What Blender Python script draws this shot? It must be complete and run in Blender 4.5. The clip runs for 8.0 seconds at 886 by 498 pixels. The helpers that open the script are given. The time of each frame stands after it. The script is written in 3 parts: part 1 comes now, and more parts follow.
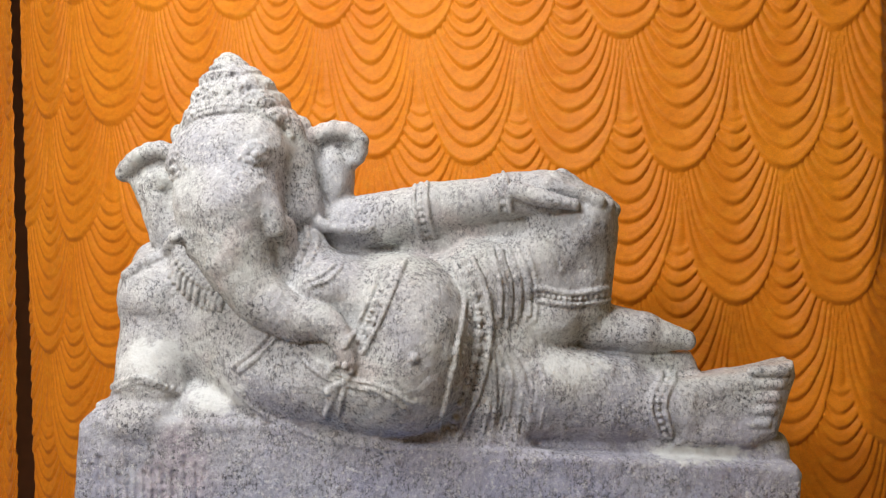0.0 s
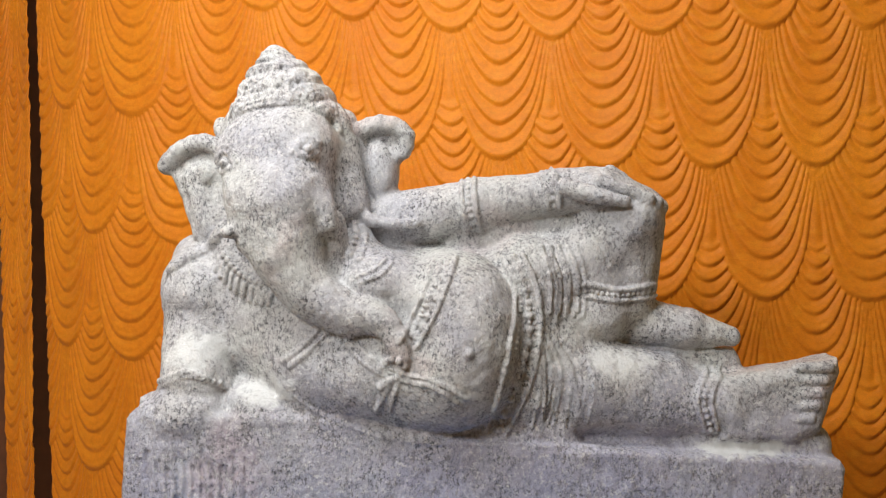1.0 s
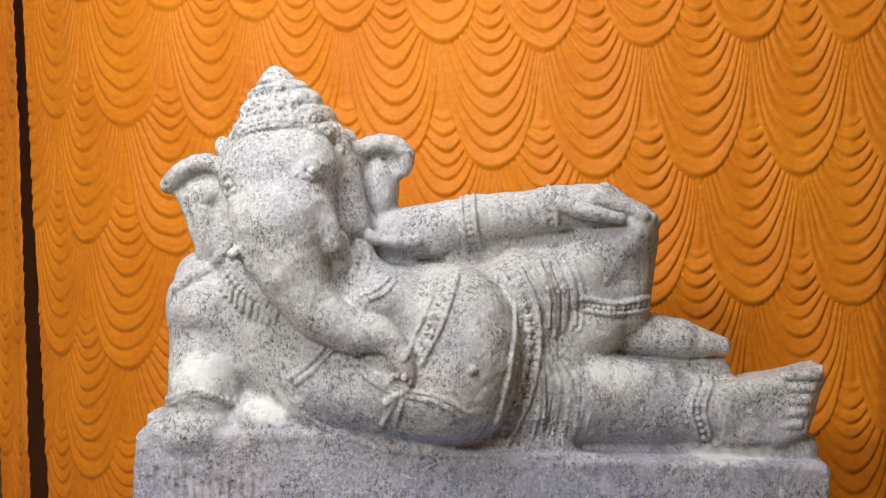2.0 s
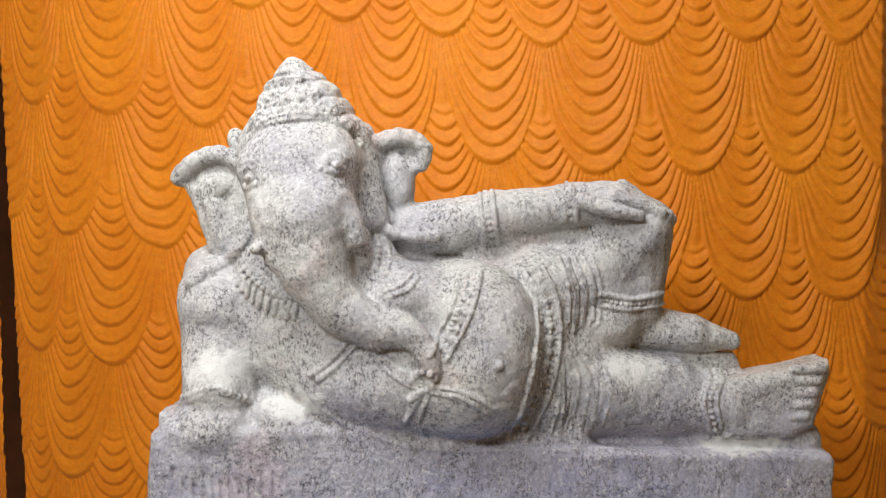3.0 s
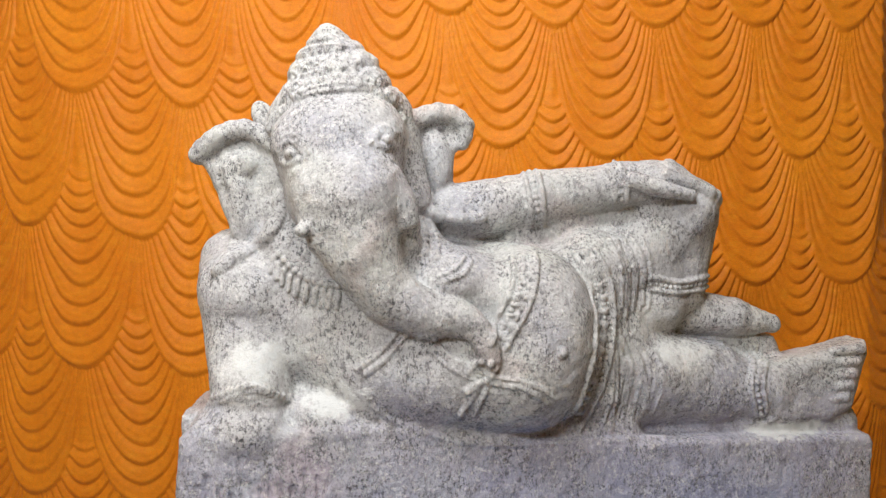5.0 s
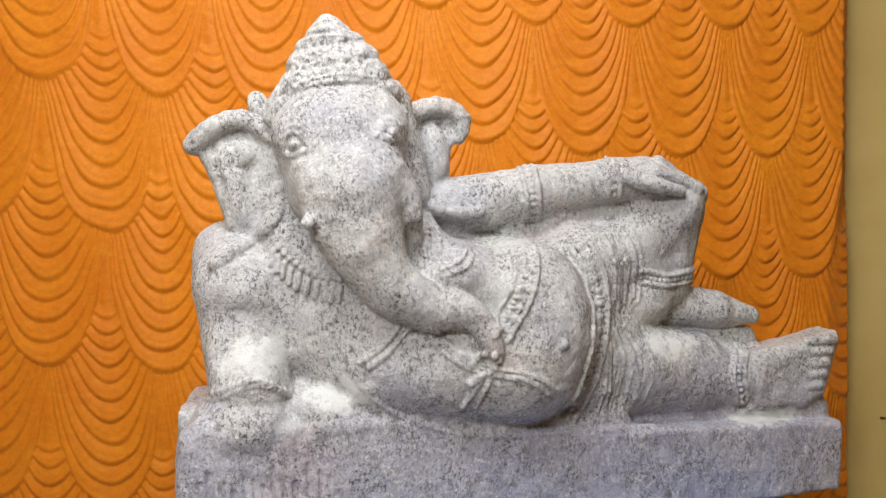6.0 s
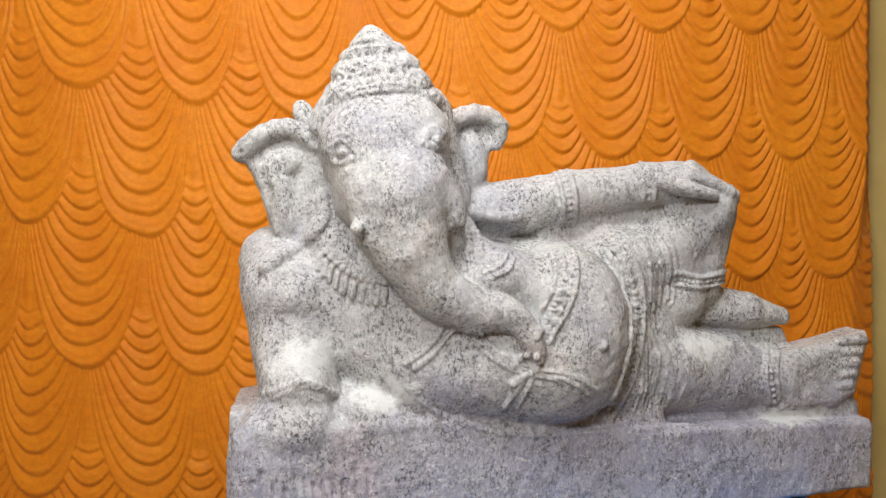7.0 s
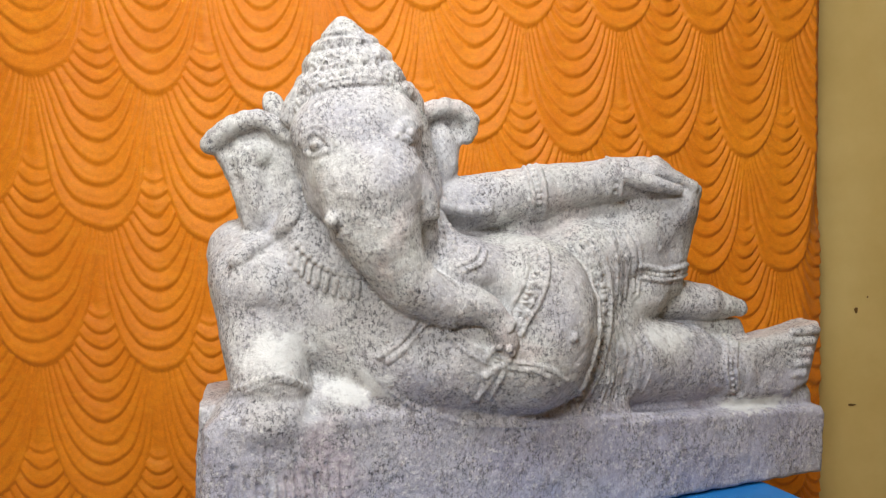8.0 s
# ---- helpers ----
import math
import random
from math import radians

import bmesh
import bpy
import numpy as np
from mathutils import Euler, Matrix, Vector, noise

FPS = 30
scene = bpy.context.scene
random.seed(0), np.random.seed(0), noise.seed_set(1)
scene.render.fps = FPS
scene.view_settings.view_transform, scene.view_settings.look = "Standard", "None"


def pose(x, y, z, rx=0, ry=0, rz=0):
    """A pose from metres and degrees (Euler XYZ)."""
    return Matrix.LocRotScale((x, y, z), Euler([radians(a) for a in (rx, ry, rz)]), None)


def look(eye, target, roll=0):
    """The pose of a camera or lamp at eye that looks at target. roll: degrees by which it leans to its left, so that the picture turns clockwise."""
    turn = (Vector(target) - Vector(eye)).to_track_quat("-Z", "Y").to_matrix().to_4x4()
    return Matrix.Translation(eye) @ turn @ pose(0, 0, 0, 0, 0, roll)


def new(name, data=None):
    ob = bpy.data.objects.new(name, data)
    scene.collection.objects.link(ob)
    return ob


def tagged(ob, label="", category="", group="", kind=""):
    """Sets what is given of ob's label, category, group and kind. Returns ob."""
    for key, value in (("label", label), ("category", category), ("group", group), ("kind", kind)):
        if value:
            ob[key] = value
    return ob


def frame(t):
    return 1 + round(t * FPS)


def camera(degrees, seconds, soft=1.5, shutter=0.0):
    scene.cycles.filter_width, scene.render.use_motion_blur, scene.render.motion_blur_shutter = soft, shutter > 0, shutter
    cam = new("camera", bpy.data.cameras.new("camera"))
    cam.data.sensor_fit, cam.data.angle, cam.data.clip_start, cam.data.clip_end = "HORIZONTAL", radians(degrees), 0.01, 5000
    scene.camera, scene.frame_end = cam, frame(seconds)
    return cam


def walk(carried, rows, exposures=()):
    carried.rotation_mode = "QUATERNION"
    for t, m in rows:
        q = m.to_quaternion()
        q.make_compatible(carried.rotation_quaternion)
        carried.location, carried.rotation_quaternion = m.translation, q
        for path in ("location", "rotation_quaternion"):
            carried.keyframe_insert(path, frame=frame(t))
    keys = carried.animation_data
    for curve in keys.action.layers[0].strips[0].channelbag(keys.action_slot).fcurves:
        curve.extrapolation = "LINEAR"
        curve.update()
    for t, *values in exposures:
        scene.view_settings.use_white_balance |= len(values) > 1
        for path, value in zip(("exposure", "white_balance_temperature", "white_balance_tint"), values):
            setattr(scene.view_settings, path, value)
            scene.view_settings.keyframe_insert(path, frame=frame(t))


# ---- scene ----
cam = camera(62.14, 8.0, 1.2)
# seconds, eye, and the turn in degrees: to the left, upwards, leaning to the right
PATH = [
    (0.0, (0.0285, -0.0187, 1.3061), 7.430, 0.995, 0.348),
    (0.5, (-0.0179, -0.0237, 1.3107), 7.145, 0.664, 0.624),
    (1.0, (-0.0857, -0.0330, 1.3122), 6.274, 0.391, 0.011),
    (1.2, (-0.1051, -0.0429, 1.3253), 5.674, 0.587, 0.216),
    (2.3, (-0.1350, -0.0781, 1.3639), 4.077, -0.800, 0.503),
    (2.5, (-0.1658, -0.0817, 1.3571), 2.965, -0.943, 0.079),
    (3.0, (-0.2484, -0.0722, 1.3728), 0.935, -1.178, 0.290),
    (3.5, (-0.2930, -0.0710, 1.3743), 0.000, -1.500, 0.300),
    (4.0, (-0.3676, -0.0275, 1.3591), -1.198, -1.745, 0.351),
    (4.5, (-0.4440, 0.0140, 1.3505), -4.316, -1.609, 0.522),
    (4.7, (-0.4552, 0.0176, 1.3464), -4.471, -1.184, 0.655),
    (6.0, (-0.5770, 0.0300, 1.3403), -10.061, -1.634, 0.448),
    (6.5, (-0.6234, 0.0110, 1.3519), -8.893, -1.323, 0.922),
    (7.0, (-0.6406, 0.0074, 1.3462), -9.508, -1.515, 0.732),
    (7.5, (-0.6529, 0.0105, 1.3483), -12.352, -1.793, 1.083),
    (8.0, (-0.6791, 0.0113, 1.3421), -13.393, -1.884, 0.589),
]
walk(cam, [(t, pose(*eye, 90 + up, lean, left)) for t, eye, left, up, lean in PATH])

# ---- light: a ceiling lamp in front of the figure, an unseen fill added further back ----
world = bpy.data.worlds.new("room_air")
scene.world = world
world.use_nodes = True
world.node_tree.nodes["Background"].inputs[0].default_value = (1.0, 0.93, 0.85, 1)
world.node_tree.nodes["Background"].inputs[1].default_value = 0.05
scene.view_settings.exposure = 0.06


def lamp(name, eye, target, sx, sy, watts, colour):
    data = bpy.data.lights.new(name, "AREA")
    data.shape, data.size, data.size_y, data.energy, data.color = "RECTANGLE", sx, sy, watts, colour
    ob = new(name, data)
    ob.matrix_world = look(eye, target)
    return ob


lamp("ceiling_lamp", (-0.60, 0.55, 2.72), (-0.40, 1.7, 1.2), 1.1, 0.6, 34, (0.995, 0.985, 0.98))
lamp("fill_lamp", (-1.50, -0.80, 2.74), (-0.8, 0.9, 1.0), 0.8, 0.8, 74, (0.995, 0.985, 0.98))


# ---- materials ----
def material(name):
    m = bpy.data.materials.new(name)
    m.use_nodes = True
    t = m.node_tree
    return m, t, t.nodes["Principled BSDF"]


def node(t, kind, **values):
    n = t.nodes.new(kind)
    for key, value in values.items():
        n.inputs[key.replace("_", " ")].default_value = value
    return n


def grain(t, scale, detail=4.0, rough=0.6, stretch=(1, 1, 1)):
    co = t.nodes.new("ShaderNodeTexCoord")
    mp = t.nodes.new("ShaderNodeMapping")
    mp.inputs["Scale"].default_value = stretch
    t.links.new(co.outputs["Object"], mp.inputs["Vector"])
    n = node(t, "ShaderNodeTexNoise", Scale=scale, Detail=detail, Roughness=rough)
    t.links.new(mp.outputs[0], n.inputs["Vector"])
    return n.outputs["Fac"]


def ramp(t, fac, stops):
    r = t.nodes.new("ShaderNodeValToRGB")
    while len(r.color_ramp.elements) < len(stops):
        r.color_ramp.elements.new(0.5)
    for e, (at, c) in zip(r.color_ramp.elements, stops):
        e.position = at
        e.color = (*c, 1) if len(c) == 3 else c
    t.links.new(fac, r.inputs[0])
    return r.outputs[0]


def grey(v):
    return (v, v, v)


def mix(t, fac, a, b, kind="MIX"):
    n = t.nodes.new("ShaderNodeMix")
    n.data_type, n.blend_type = "RGBA", kind
    for socket, value in ((n.inputs[0], fac), (n.inputs[6], a), (n.inputs[7], b)):
        if isinstance(value, (int, float)):
            socket.default_value = value
        elif isinstance(value, tuple):
            socket.default_value = (*value, 1)
        else:
            t.links.new(value, socket)
    return n.outputs[2]


def relief(t, shader, height, strength, distance):
    b = node(t, "ShaderNodeBump", Strength=strength, Distance=distance)
    t.links.new(height, b.inputs["Height"])
    t.links.new(b.outputs[0], shader.inputs["Normal"])


def stone_material():
    m, t, s = material("grey_granite")
    tone = ramp(t, grain(t, 9, 4), [(0.30, (0.48, 0.47, 0.49)), (0.52, (0.58, 0.57, 0.56)), (0.72, (0.66, 0.66, 0.63))])
    tint = ramp(t, grain(t, 4.3, 3), [(0.36, (0.87, 0.91, 1.0)), (0.47, (0.96, 0.98, 1.0)), (0.56, (0.95, 1.0, 0.98)), (0.66, (1.0, 0.90, 0.88))])
    c = mix(t, 0.8, tone, tint, "MULTIPLY")
    # the stone is darker and more violet below, with an uneven border
    co = t.nodes.new("ShaderNodeTexCoord")
    xyz = t.nodes.new("ShaderNodeSeparateXYZ")
    t.links.new(co.outputs["Object"], xyz.inputs[0])
    level = t.nodes.new("ShaderNodeMath")
    level.operation = "MULTIPLY_ADD"
    level.inputs[1].default_value = 0.25
    t.links.new(grain(t, 8, 4), level.inputs[0])
    t.links.new(xyz.outputs["Z"], level.inputs[2])
    low = t.nodes.new("ShaderNodeMapRange")
    for key, value in (("From Min", 1.07), ("From Max", 1.24), ("To Min", 1.0), ("To Max", 0.0)):
        low.inputs[key].default_value = value
    t.links.new(level.outputs[0], low.inputs["Value"])
    c = mix(t, low.outputs[0], c, mix(t, 1.0, c, (0.82, 0.81, 0.96), "MULTIPLY"))
    # dark mineral flecks in two sizes, gathered in some places, scratches, and pale bruises of the chisel
    crowd = ramp(t, grain(t, 16, 4), [(0.36, grey(0.2)), (0.60, grey(1))])
    fleck = ramp(t, grain(t, 180, 5, 0.78, (1, 1, 0.7)), [(0.40, grey(1)), (0.51, grey(0))])
    c = mix(t, mix(t, 1.0, fleck, crowd, "MULTIPLY"), c, (0.09, 0.09, 0.10))
    streak = ramp(t, grain(t, 60, 7, 0.82, (1, 1, 0.55)), [(0.39, grey(0.9)), (0.49, grey(0))])
    c = mix(t, mix(t, 1.0, streak, crowd, "MULTIPLY"), c, (0.22, 0.21, 0.22))
    pale = ramp(t, grain(t, 120, 6, 0.85), [(0.52, grey(0)), (0.64, grey(0.9))])
    c = mix(t, pale, c, (0.74, 0.74, 0.72))
    # worn edges
    geo = t.nodes.new("ShaderNodeNewGeometry")
    worn = ramp(t, geo.outputs["Pointiness"], [(0.52, grey(0)), (0.60, grey(0.8))])
    c = mix(t, worn, c, (0.72, 0.71, 0.68))
    # whitish patches with ragged edges: wrist, ledge, calf
    edge = grain(t, 34, 5, 0.7)
    for place, size in PALE_PATCHES:
        co = t.nodes.new("ShaderNodeTexCoord")
        mp = t.nodes.new("ShaderNodeMapping")
        mp.vector_type = "TEXTURE"
        mp.inputs["Location"].default_value, mp.inputs["Scale"].default_value = place, size
        t.links.new(co.outputs["Object"], mp.inputs["Vector"])
        ball = t.nodes.new("ShaderNodeVectorMath")
        ball.operation = "LENGTH"
        t.links.new(mp.outputs[0], ball.inputs[0])
        add = t.nodes.new("ShaderNodeMath")
        add.operation = "MULTIPLY_ADD"
        add.inputs[1].default_value = 3.0
        t.links.new(edge, add.inputs[0])
        t.links.new(ball.outputs["Value"], add.inputs[2])
        c = mix(t, fade(t, add.outputs[0]), c, (0.76, 0.78, 0.77))
    t.links.new(c, s.inputs["Base Color"])
    s.inputs["Roughness"].default_value = 0.82
    h = mix(t, 0.5, grain(t, 130, 4, 0.75), grain(t, 45, 5, 0.7, (1, 1, 0.5)))
    relief(t, s, h, 0.9, 0.008)
    return m


def fade(t, value):
    n = t.nodes.new("ShaderNodeMapRange")
    n.inputs["From Min"].default_value, n.inputs["From Max"].default_value = 2.0, 2.5
    n.inputs["To Min"].default_value, n.inputs["To Max"].default_value = 0.85, 0.0
    t.links.new(value, n.inputs["Value"])
    return n.outputs[0]


PALE_PATCHES = (
    ((-0.666, 1.225, 1.135), (0.075, 0.06, 0.042)),
    ((-0.542, 1.215, 1.072), (0.078, 0.07, 0.036)),
    ((0.075, 1.330, 1.109), (0.085, 0.06, 0.030)),
    ((0.321, 1.360, 0.960), (0.11, 0.05, 0.018)),
)


def cloth_material():
    m, t, s = material("orange_curtain_cloth")
    c = ramp(t, grain(t, 3, 4), [(0.3, (0.69, 0.200, 0.007)), (0.7, (0.81, 0.275, 0.010))])
    c = mix(t, ramp(t, grain(t, 60, 5, 0.7), [(0.35, grey(0.45)), (0.6, grey(0))]), c, (0.50, 0.140, 0.006))
    c = mix(t, ramp(t, grain(t, 22, 4, 0.6, (1, 1, 2.5)), [(0.52, grey(0)), (0.72, grey(0.5))]), c, (0.80, 0.32, 0.02))
    c = mix(t, ramp(t, grain(t, 420, 2, 0.5), [(0.40, grey(0.25)), (0.6, grey(0))]), c, (0.42, 0.11, 0.005))
    t.links.new(c, s.inputs["Base Color"])
    s.inputs["Roughness"].default_value = 0.55
    s.inputs["Sheen Weight"].default_value = 0.05
    s.inputs["Specular IOR Level"].default_value = 0.22
    relief(t, s, mix(t, 0.5, grain(t, 300, 3), grain(t, 35, 4)), 0.35, 0.004)
    return m


def plain_material(name, a, b, scale, rough, bump=0.2, depth=0.003):
    m, t, s = material(name)
    c = ramp(t, grain(t, scale, 5), [(0.3, a), (0.7, b)])
    t.links.new(c, s.inputs["Base Color"])
    s.inputs["Roughness"].default_value = rough
    relief(t, s, mix(t, 0.5, grain(t, scale * 14, 4), grain(t, scale * 3, 4)), bump, depth)
    return m


STONE = stone_material()
CLOTH = cloth_material()
PLASTER = plain_material("yellow_wall_paint", (0.55, 0.40, 0.13), (0.63, 0.48, 0.18), 5, 0.6)
CEILING = plain_material("white_ceiling_paint", (0.72, 0.70, 0.66), (0.80, 0.78, 0.74), 4, 0.8)
FLOOR = plain_material("beige_floor", (0.34, 0.29, 0.23), (0.42, 0.36, 0.29), 6, 0.35)
BLUE = plain_material("blue_sheet", (0.015, 0.17, 0.50), (0.03, 0.24, 0.62), 9, 0.4, 0.3)
WOOD = plain_material("brown_wood", (0.14, 0.07, 0.03), (0.22, 0.11, 0.05), 12, 0.5)
GAP_SHADE = plain_material("gap_shade_brown", (0.10, 0.034, 0.014), (0.17, 0.058, 0.022), 12, 0.6)
STAIN = plain_material("brown_stain", (0.20, 0.12, 0.04), (0.28, 0.18, 0.06), 40, 0.8)


# ---- the room ----
def box(bm, lo, hi):
    m = Matrix.Translation([(a + b) / 2 for a, b in zip(lo, hi)]) @ Matrix.Diagonal([b - a for a, b in zip(lo, hi)] + [1])
    bmesh.ops.create_cube(bm, size=1, matrix=m)


def solid(name, lo, hi, mat, bevel=0.0, turn=0.0, pivot=(0, 0, 0)):
    bm = bmesh.new()
    box(bm, lo, hi)
    if bevel:
        bmesh.ops.bevel(bm, geom=bm.edges[:], offset=bevel, segments=2, affect="EDGES", profile=0.5)
    if turn:
        bmesh.ops.rotate(bm, verts=bm.verts, cent=pivot, matrix=Matrix.Rotation(radians(turn), 3, "Z"))
    me = bpy.data.meshes.new(name)
    bm.to_mesh(me)
    bm.free()
    me.materials.append(mat)
    return new(name, me)


TURN = -12.4
PIVOT = (-0.35, 2.20, 0)
tagged(solid("floor", (-4.2, -3.2, -0.1), (4.2, 4.4, 0.0), FLOOR), "plain beige floor of the room", "floor", kind="structure")
tagged(solid("ceiling", (-4.2, -3.2, 2.8), (4.2, 4.2, 2.9), CEILING), "plain white painted ceiling", "ceiling", kind="structure")
tagged(solid("wall_north", (-4.2, 2.20, 0.0), (4.2, 2.36, 2.8), PLASTER, turn=TURN, pivot=PIVOT), "smooth yellow painted wall behind the curtain", "wall", kind="structure")
tagged(solid("wall_south", (-4.0, -2.9, 0.0), (4.0, -2.75, 2.8), PLASTER), "plain yellow painted wall", "wall", kind="structure")
tagged(solid("wall_west", (-3.3, -2.75, 0.0), (-3.15, 2.82, 2.8), PLASTER), "plain yellow painted wall", "wall", kind="structure")
tagged(solid("wall_east", (3.15, -2.75, 0.0), (3.3, 1.42, 2.8), PLASTER), "plain yellow painted wall", "wall", kind="structure")


# ---- the curtain: swags hung like fish scales, pressed into the cloth ----
def soft_noise(x, z, cell, seed):
    """Smooth random values between -1 and 1 that vary over the given distance."""
    table = np.random.RandomState(seed).uniform(-1, 1, (97, 97))
    a, b = x / cell + 40, z / cell + 40
    i, j = np.floor(a).astype(int), np.floor(b).astype(int)
    s, t = a - i, b - j
    s, t = s * s * (3 - 2 * s), t * t * (3 - 2 * t)
    g = lambda p, q: table[p % 97, q % 97]
    return (g(i, j) * (1 - s) + g(i + 1, j) * s) * (1 - t) + (g(i, j + 1) * (1 - s) + g(i + 1, j + 1) * s) * t


def hang(t):
    return 0.42 * t ** 2 + 0.58 * t ** 6


def swags(x, z):
    """How far the cloth stands proud at x, z."""
    u = np.interp(x, (-1.90, -1.62, -1.51, -1.40, -1.25, -1.093, -0.282, -0.019, 0.243, 0.489, 0.718, 0.95), (-9.0, -7.0, -6.5, -6.0, -5.5, -5.0, -2.0, -1.0, 0.0, 1.0, 2.0, 3.0))
    rise = np.interp(x, (-1.45, -1.09, -0.3, 0.7), (0.366, 0.353, 0.33, 0.322))
    bud = np.interp(x, (-1.60, -1.41, -1.09, -0.834, -0.28, -0.015, 0.238, 0.70), (1.88, 1.84, 1.786, 1.742, 1.655, 1.618, 1.611, 1.605))
    v = (z - bud) / rise + 1.26
    u = u + 0.018 * soft_noise(x, z, 0.11, 3) + 0.02 * soft_noise(x, z, 0.4, 4)
    v = v + 0.022 * soft_noise(x, z, 0.13, 5) + 0.012 * soft_noise(x, z, 0.05, 6)
    out = np.zeros_like(x)
    for half in (0, 1):
        uc = np.round(u - 0.5 * half) + 0.5 * half
        t = np.clip(np.abs(u - uc) * 2, 0, 1)
        first = 1 - half
        w = (v - first + 1 - hang(t)) % 2.0
        inside = w <= 1 + hang(1 - t) - hang(t) + 1e-9
        # the folds stand steeper towards the gathers, and lie closer round the bud
        s = w / (1 + 0.40 * t * t)
        band = np.where(s < 0.90, s / 0.150, 6.0 + (s - 0.90) / 0.115)
        # broad folds with a thin welt at the lower lip
        f = band % 1.0
        fold = np.where(f < 0.30, np.sin(f / 0.30 * math.pi / 2), np.cos((f - 0.30) / 0.70 * math.pi / 2) ** 1.1)
        fold = fold + 0.22 * np.exp(-((f - 0.24) / 0.09) ** 2) - 0.12 * np.exp(-((f - 0.46) / 0.08) ** 2)
        strength = (0.55 + 0.45 * np.sin(np.floor(band) * 2.3 + uc * 1.7)) * 0.30 + 0.78
        steep = 1 / (1 + 1.3 * t ** 3)
        h = 0.0072 * fold * strength * steep * (1 - 0.9 * np.clip((w - 1.34) / 0.10, 0, 1))
        # fine upright pleats where the cloth is gathered over the bud
        h = h + 0.003 * (0.5 + 0.5 * np.cos(t * 24)) * np.clip((w - 1.38) / 0.12, 0, 1)
        h = h + 0.006 * np.exp(-w * 1.5) * (1 - 0.6 * t * t)
        h = h + 0.005 * np.exp(-((w - 1.25) / 0.12) ** 2 - (t / 0.16) ** 2)
        out = np.where(inside, h, out)
    return out


def curtain():
    nx, nz = 860, 500
    z = np.linspace(0.25, 2.60, nz)[None, :] + np.zeros((nx, 1))
    k, small = np.arange(nx)[:, None] + 0 * z, 70
    left = -1.80 - 0.05 * (z - 0.9)
    turned = 0.808 - 0.035 * np.clip((1.45 - z) / 0.2, 0, 1)
    right = turned + 0.075
    # the gap between the two panels hangs a little aslant, wider below
    edge = -1.612 - 0.055 * (z - 1.36)
    wide = 0.026 + 0.030 * np.clip(1.9 - z, 0, 2)
    x = np.where(k <= small, left + (edge - wide - left) * k / small, edge + (right - edge) * (k - small - 1) / (nx - 2 - small))
    proud = swags(x, z)
    # one side of it hangs further back than the rest
    run = np.linspace(-2.6, 1.1, 220)
    sag = np.interp(run, (-2.6, -1.9, -1.6, -1.41, -1.24, -1.1, -0.49, 0.23, 0.47, 1.0), (2.5, 2.28, 2.17, 2.10, 2.04, 2.01, 1.925, 1.828, 1.81, 1.75))
    sag = np.convolve(np.pad(sag, 6, mode="edge"), np.ones(13) / 13, mode="valid")
    y = np.interp(x, run, sag) - proud
    y += 0.010 * soft_noise(x, z * 0.3, 0.35, 8)
    # beside the gap the small panel stands forward in a soft upright fold
    y -= 0.02 * np.exp(-((x - edge + wide) / 0.05) ** 2) * (x < edge - 0.5 * wide)
    # the far hem turns back
    y += (1.25 - 0.85 * np.clip((1.45 - z) / 0.2, 0, 1)) * np.clip(x - turned, 0, 1)
    co = np.stack([x, y, z], -1).reshape(-1, 3)
    i = (np.arange(nx - 1)[:, None] * nz + np.arange(nz - 1)[None, :]).ravel()
    faces = np.stack([i, i + nz, i + nz + 1, i + 1], 1)
    column = i // nz
    panel(co, faces[column > small], "orange curtain with a pressed pattern of hanging swags")
    panel(co, faces[column < small], "narrow orange curtain panel beside a dark gap")


def panel(co, faces, label):
    """One hanging piece of cloth out of the faces given."""
    used, faces = np.unique(faces, return_inverse=True)
    faces = faces.reshape(-1, 4)
    me = bpy.data.meshes.new("curtain")
    me.vertices.add(len(used))
    me.vertices.foreach_set("co", co[used].astype(np.float32).ravel())
    me.loops.add(faces.size)
    me.loops.foreach_set("vertex_index", faces.astype(np.int32).ravel())
    me.polygons.add(len(faces))
    me.polygons.foreach_set("loop_start", np.arange(0, faces.size, 4, dtype=np.int32))
    me.polygons.foreach_set("use_smooth", np.ones(len(faces), bool))
    me.update(calc_edges=True)
    me.materials.append(CLOTH)
    ob = new("curtain", me)
    thick = ob.modifiers.new("cloth", "SOLIDIFY")
    thick.thickness, thick.offset = 0.002, 1
    return tagged(ob, label, "curtain", group="curtain panels on the wall")


curtain()
# added dark board, its colour stands in for the deep shade of the gap
tagged(solid("post", (-1.98, 2.345, 0.0), (-1.60, 2.385, 2.8), GAP_SHADE, 0.004), "dark brown upright board added as the shade in the gap of the curtains", "post", kind="structure")


def wall_mark(x, z, wide, high, seed):
    """A small scuff on the wall, a ragged flake of darker paint."""
    bm = bmesh.new()
    rnd = random.Random(seed)
    y = 2.20 - math.tan(radians(12.4)) * (x + 0.35)
    rim = []
    for i in range(14):
        a = i / 14 * 2 * math.pi
        r = rnd.uniform(0.7, 1.15)
        rim.append(bm.verts.new((x + wide * r * math.cos(a), y - 0.0025 - wide * r * math.cos(a) * math.tan(radians(12.4)), z + high * r * math.sin(a))))
    top = bm.faces.new(rim)
    bmesh.ops.solidify(bm, geom=[top], thickness=0.002)
    me = bpy.data.meshes.new("scuff")
    bm.to_mesh(me)
    bm.free()
    me.materials.append(STAIN)
    ob = new("scuff", me)
    ob.parent = bpy.data.objects["wall_north"]
    return ob


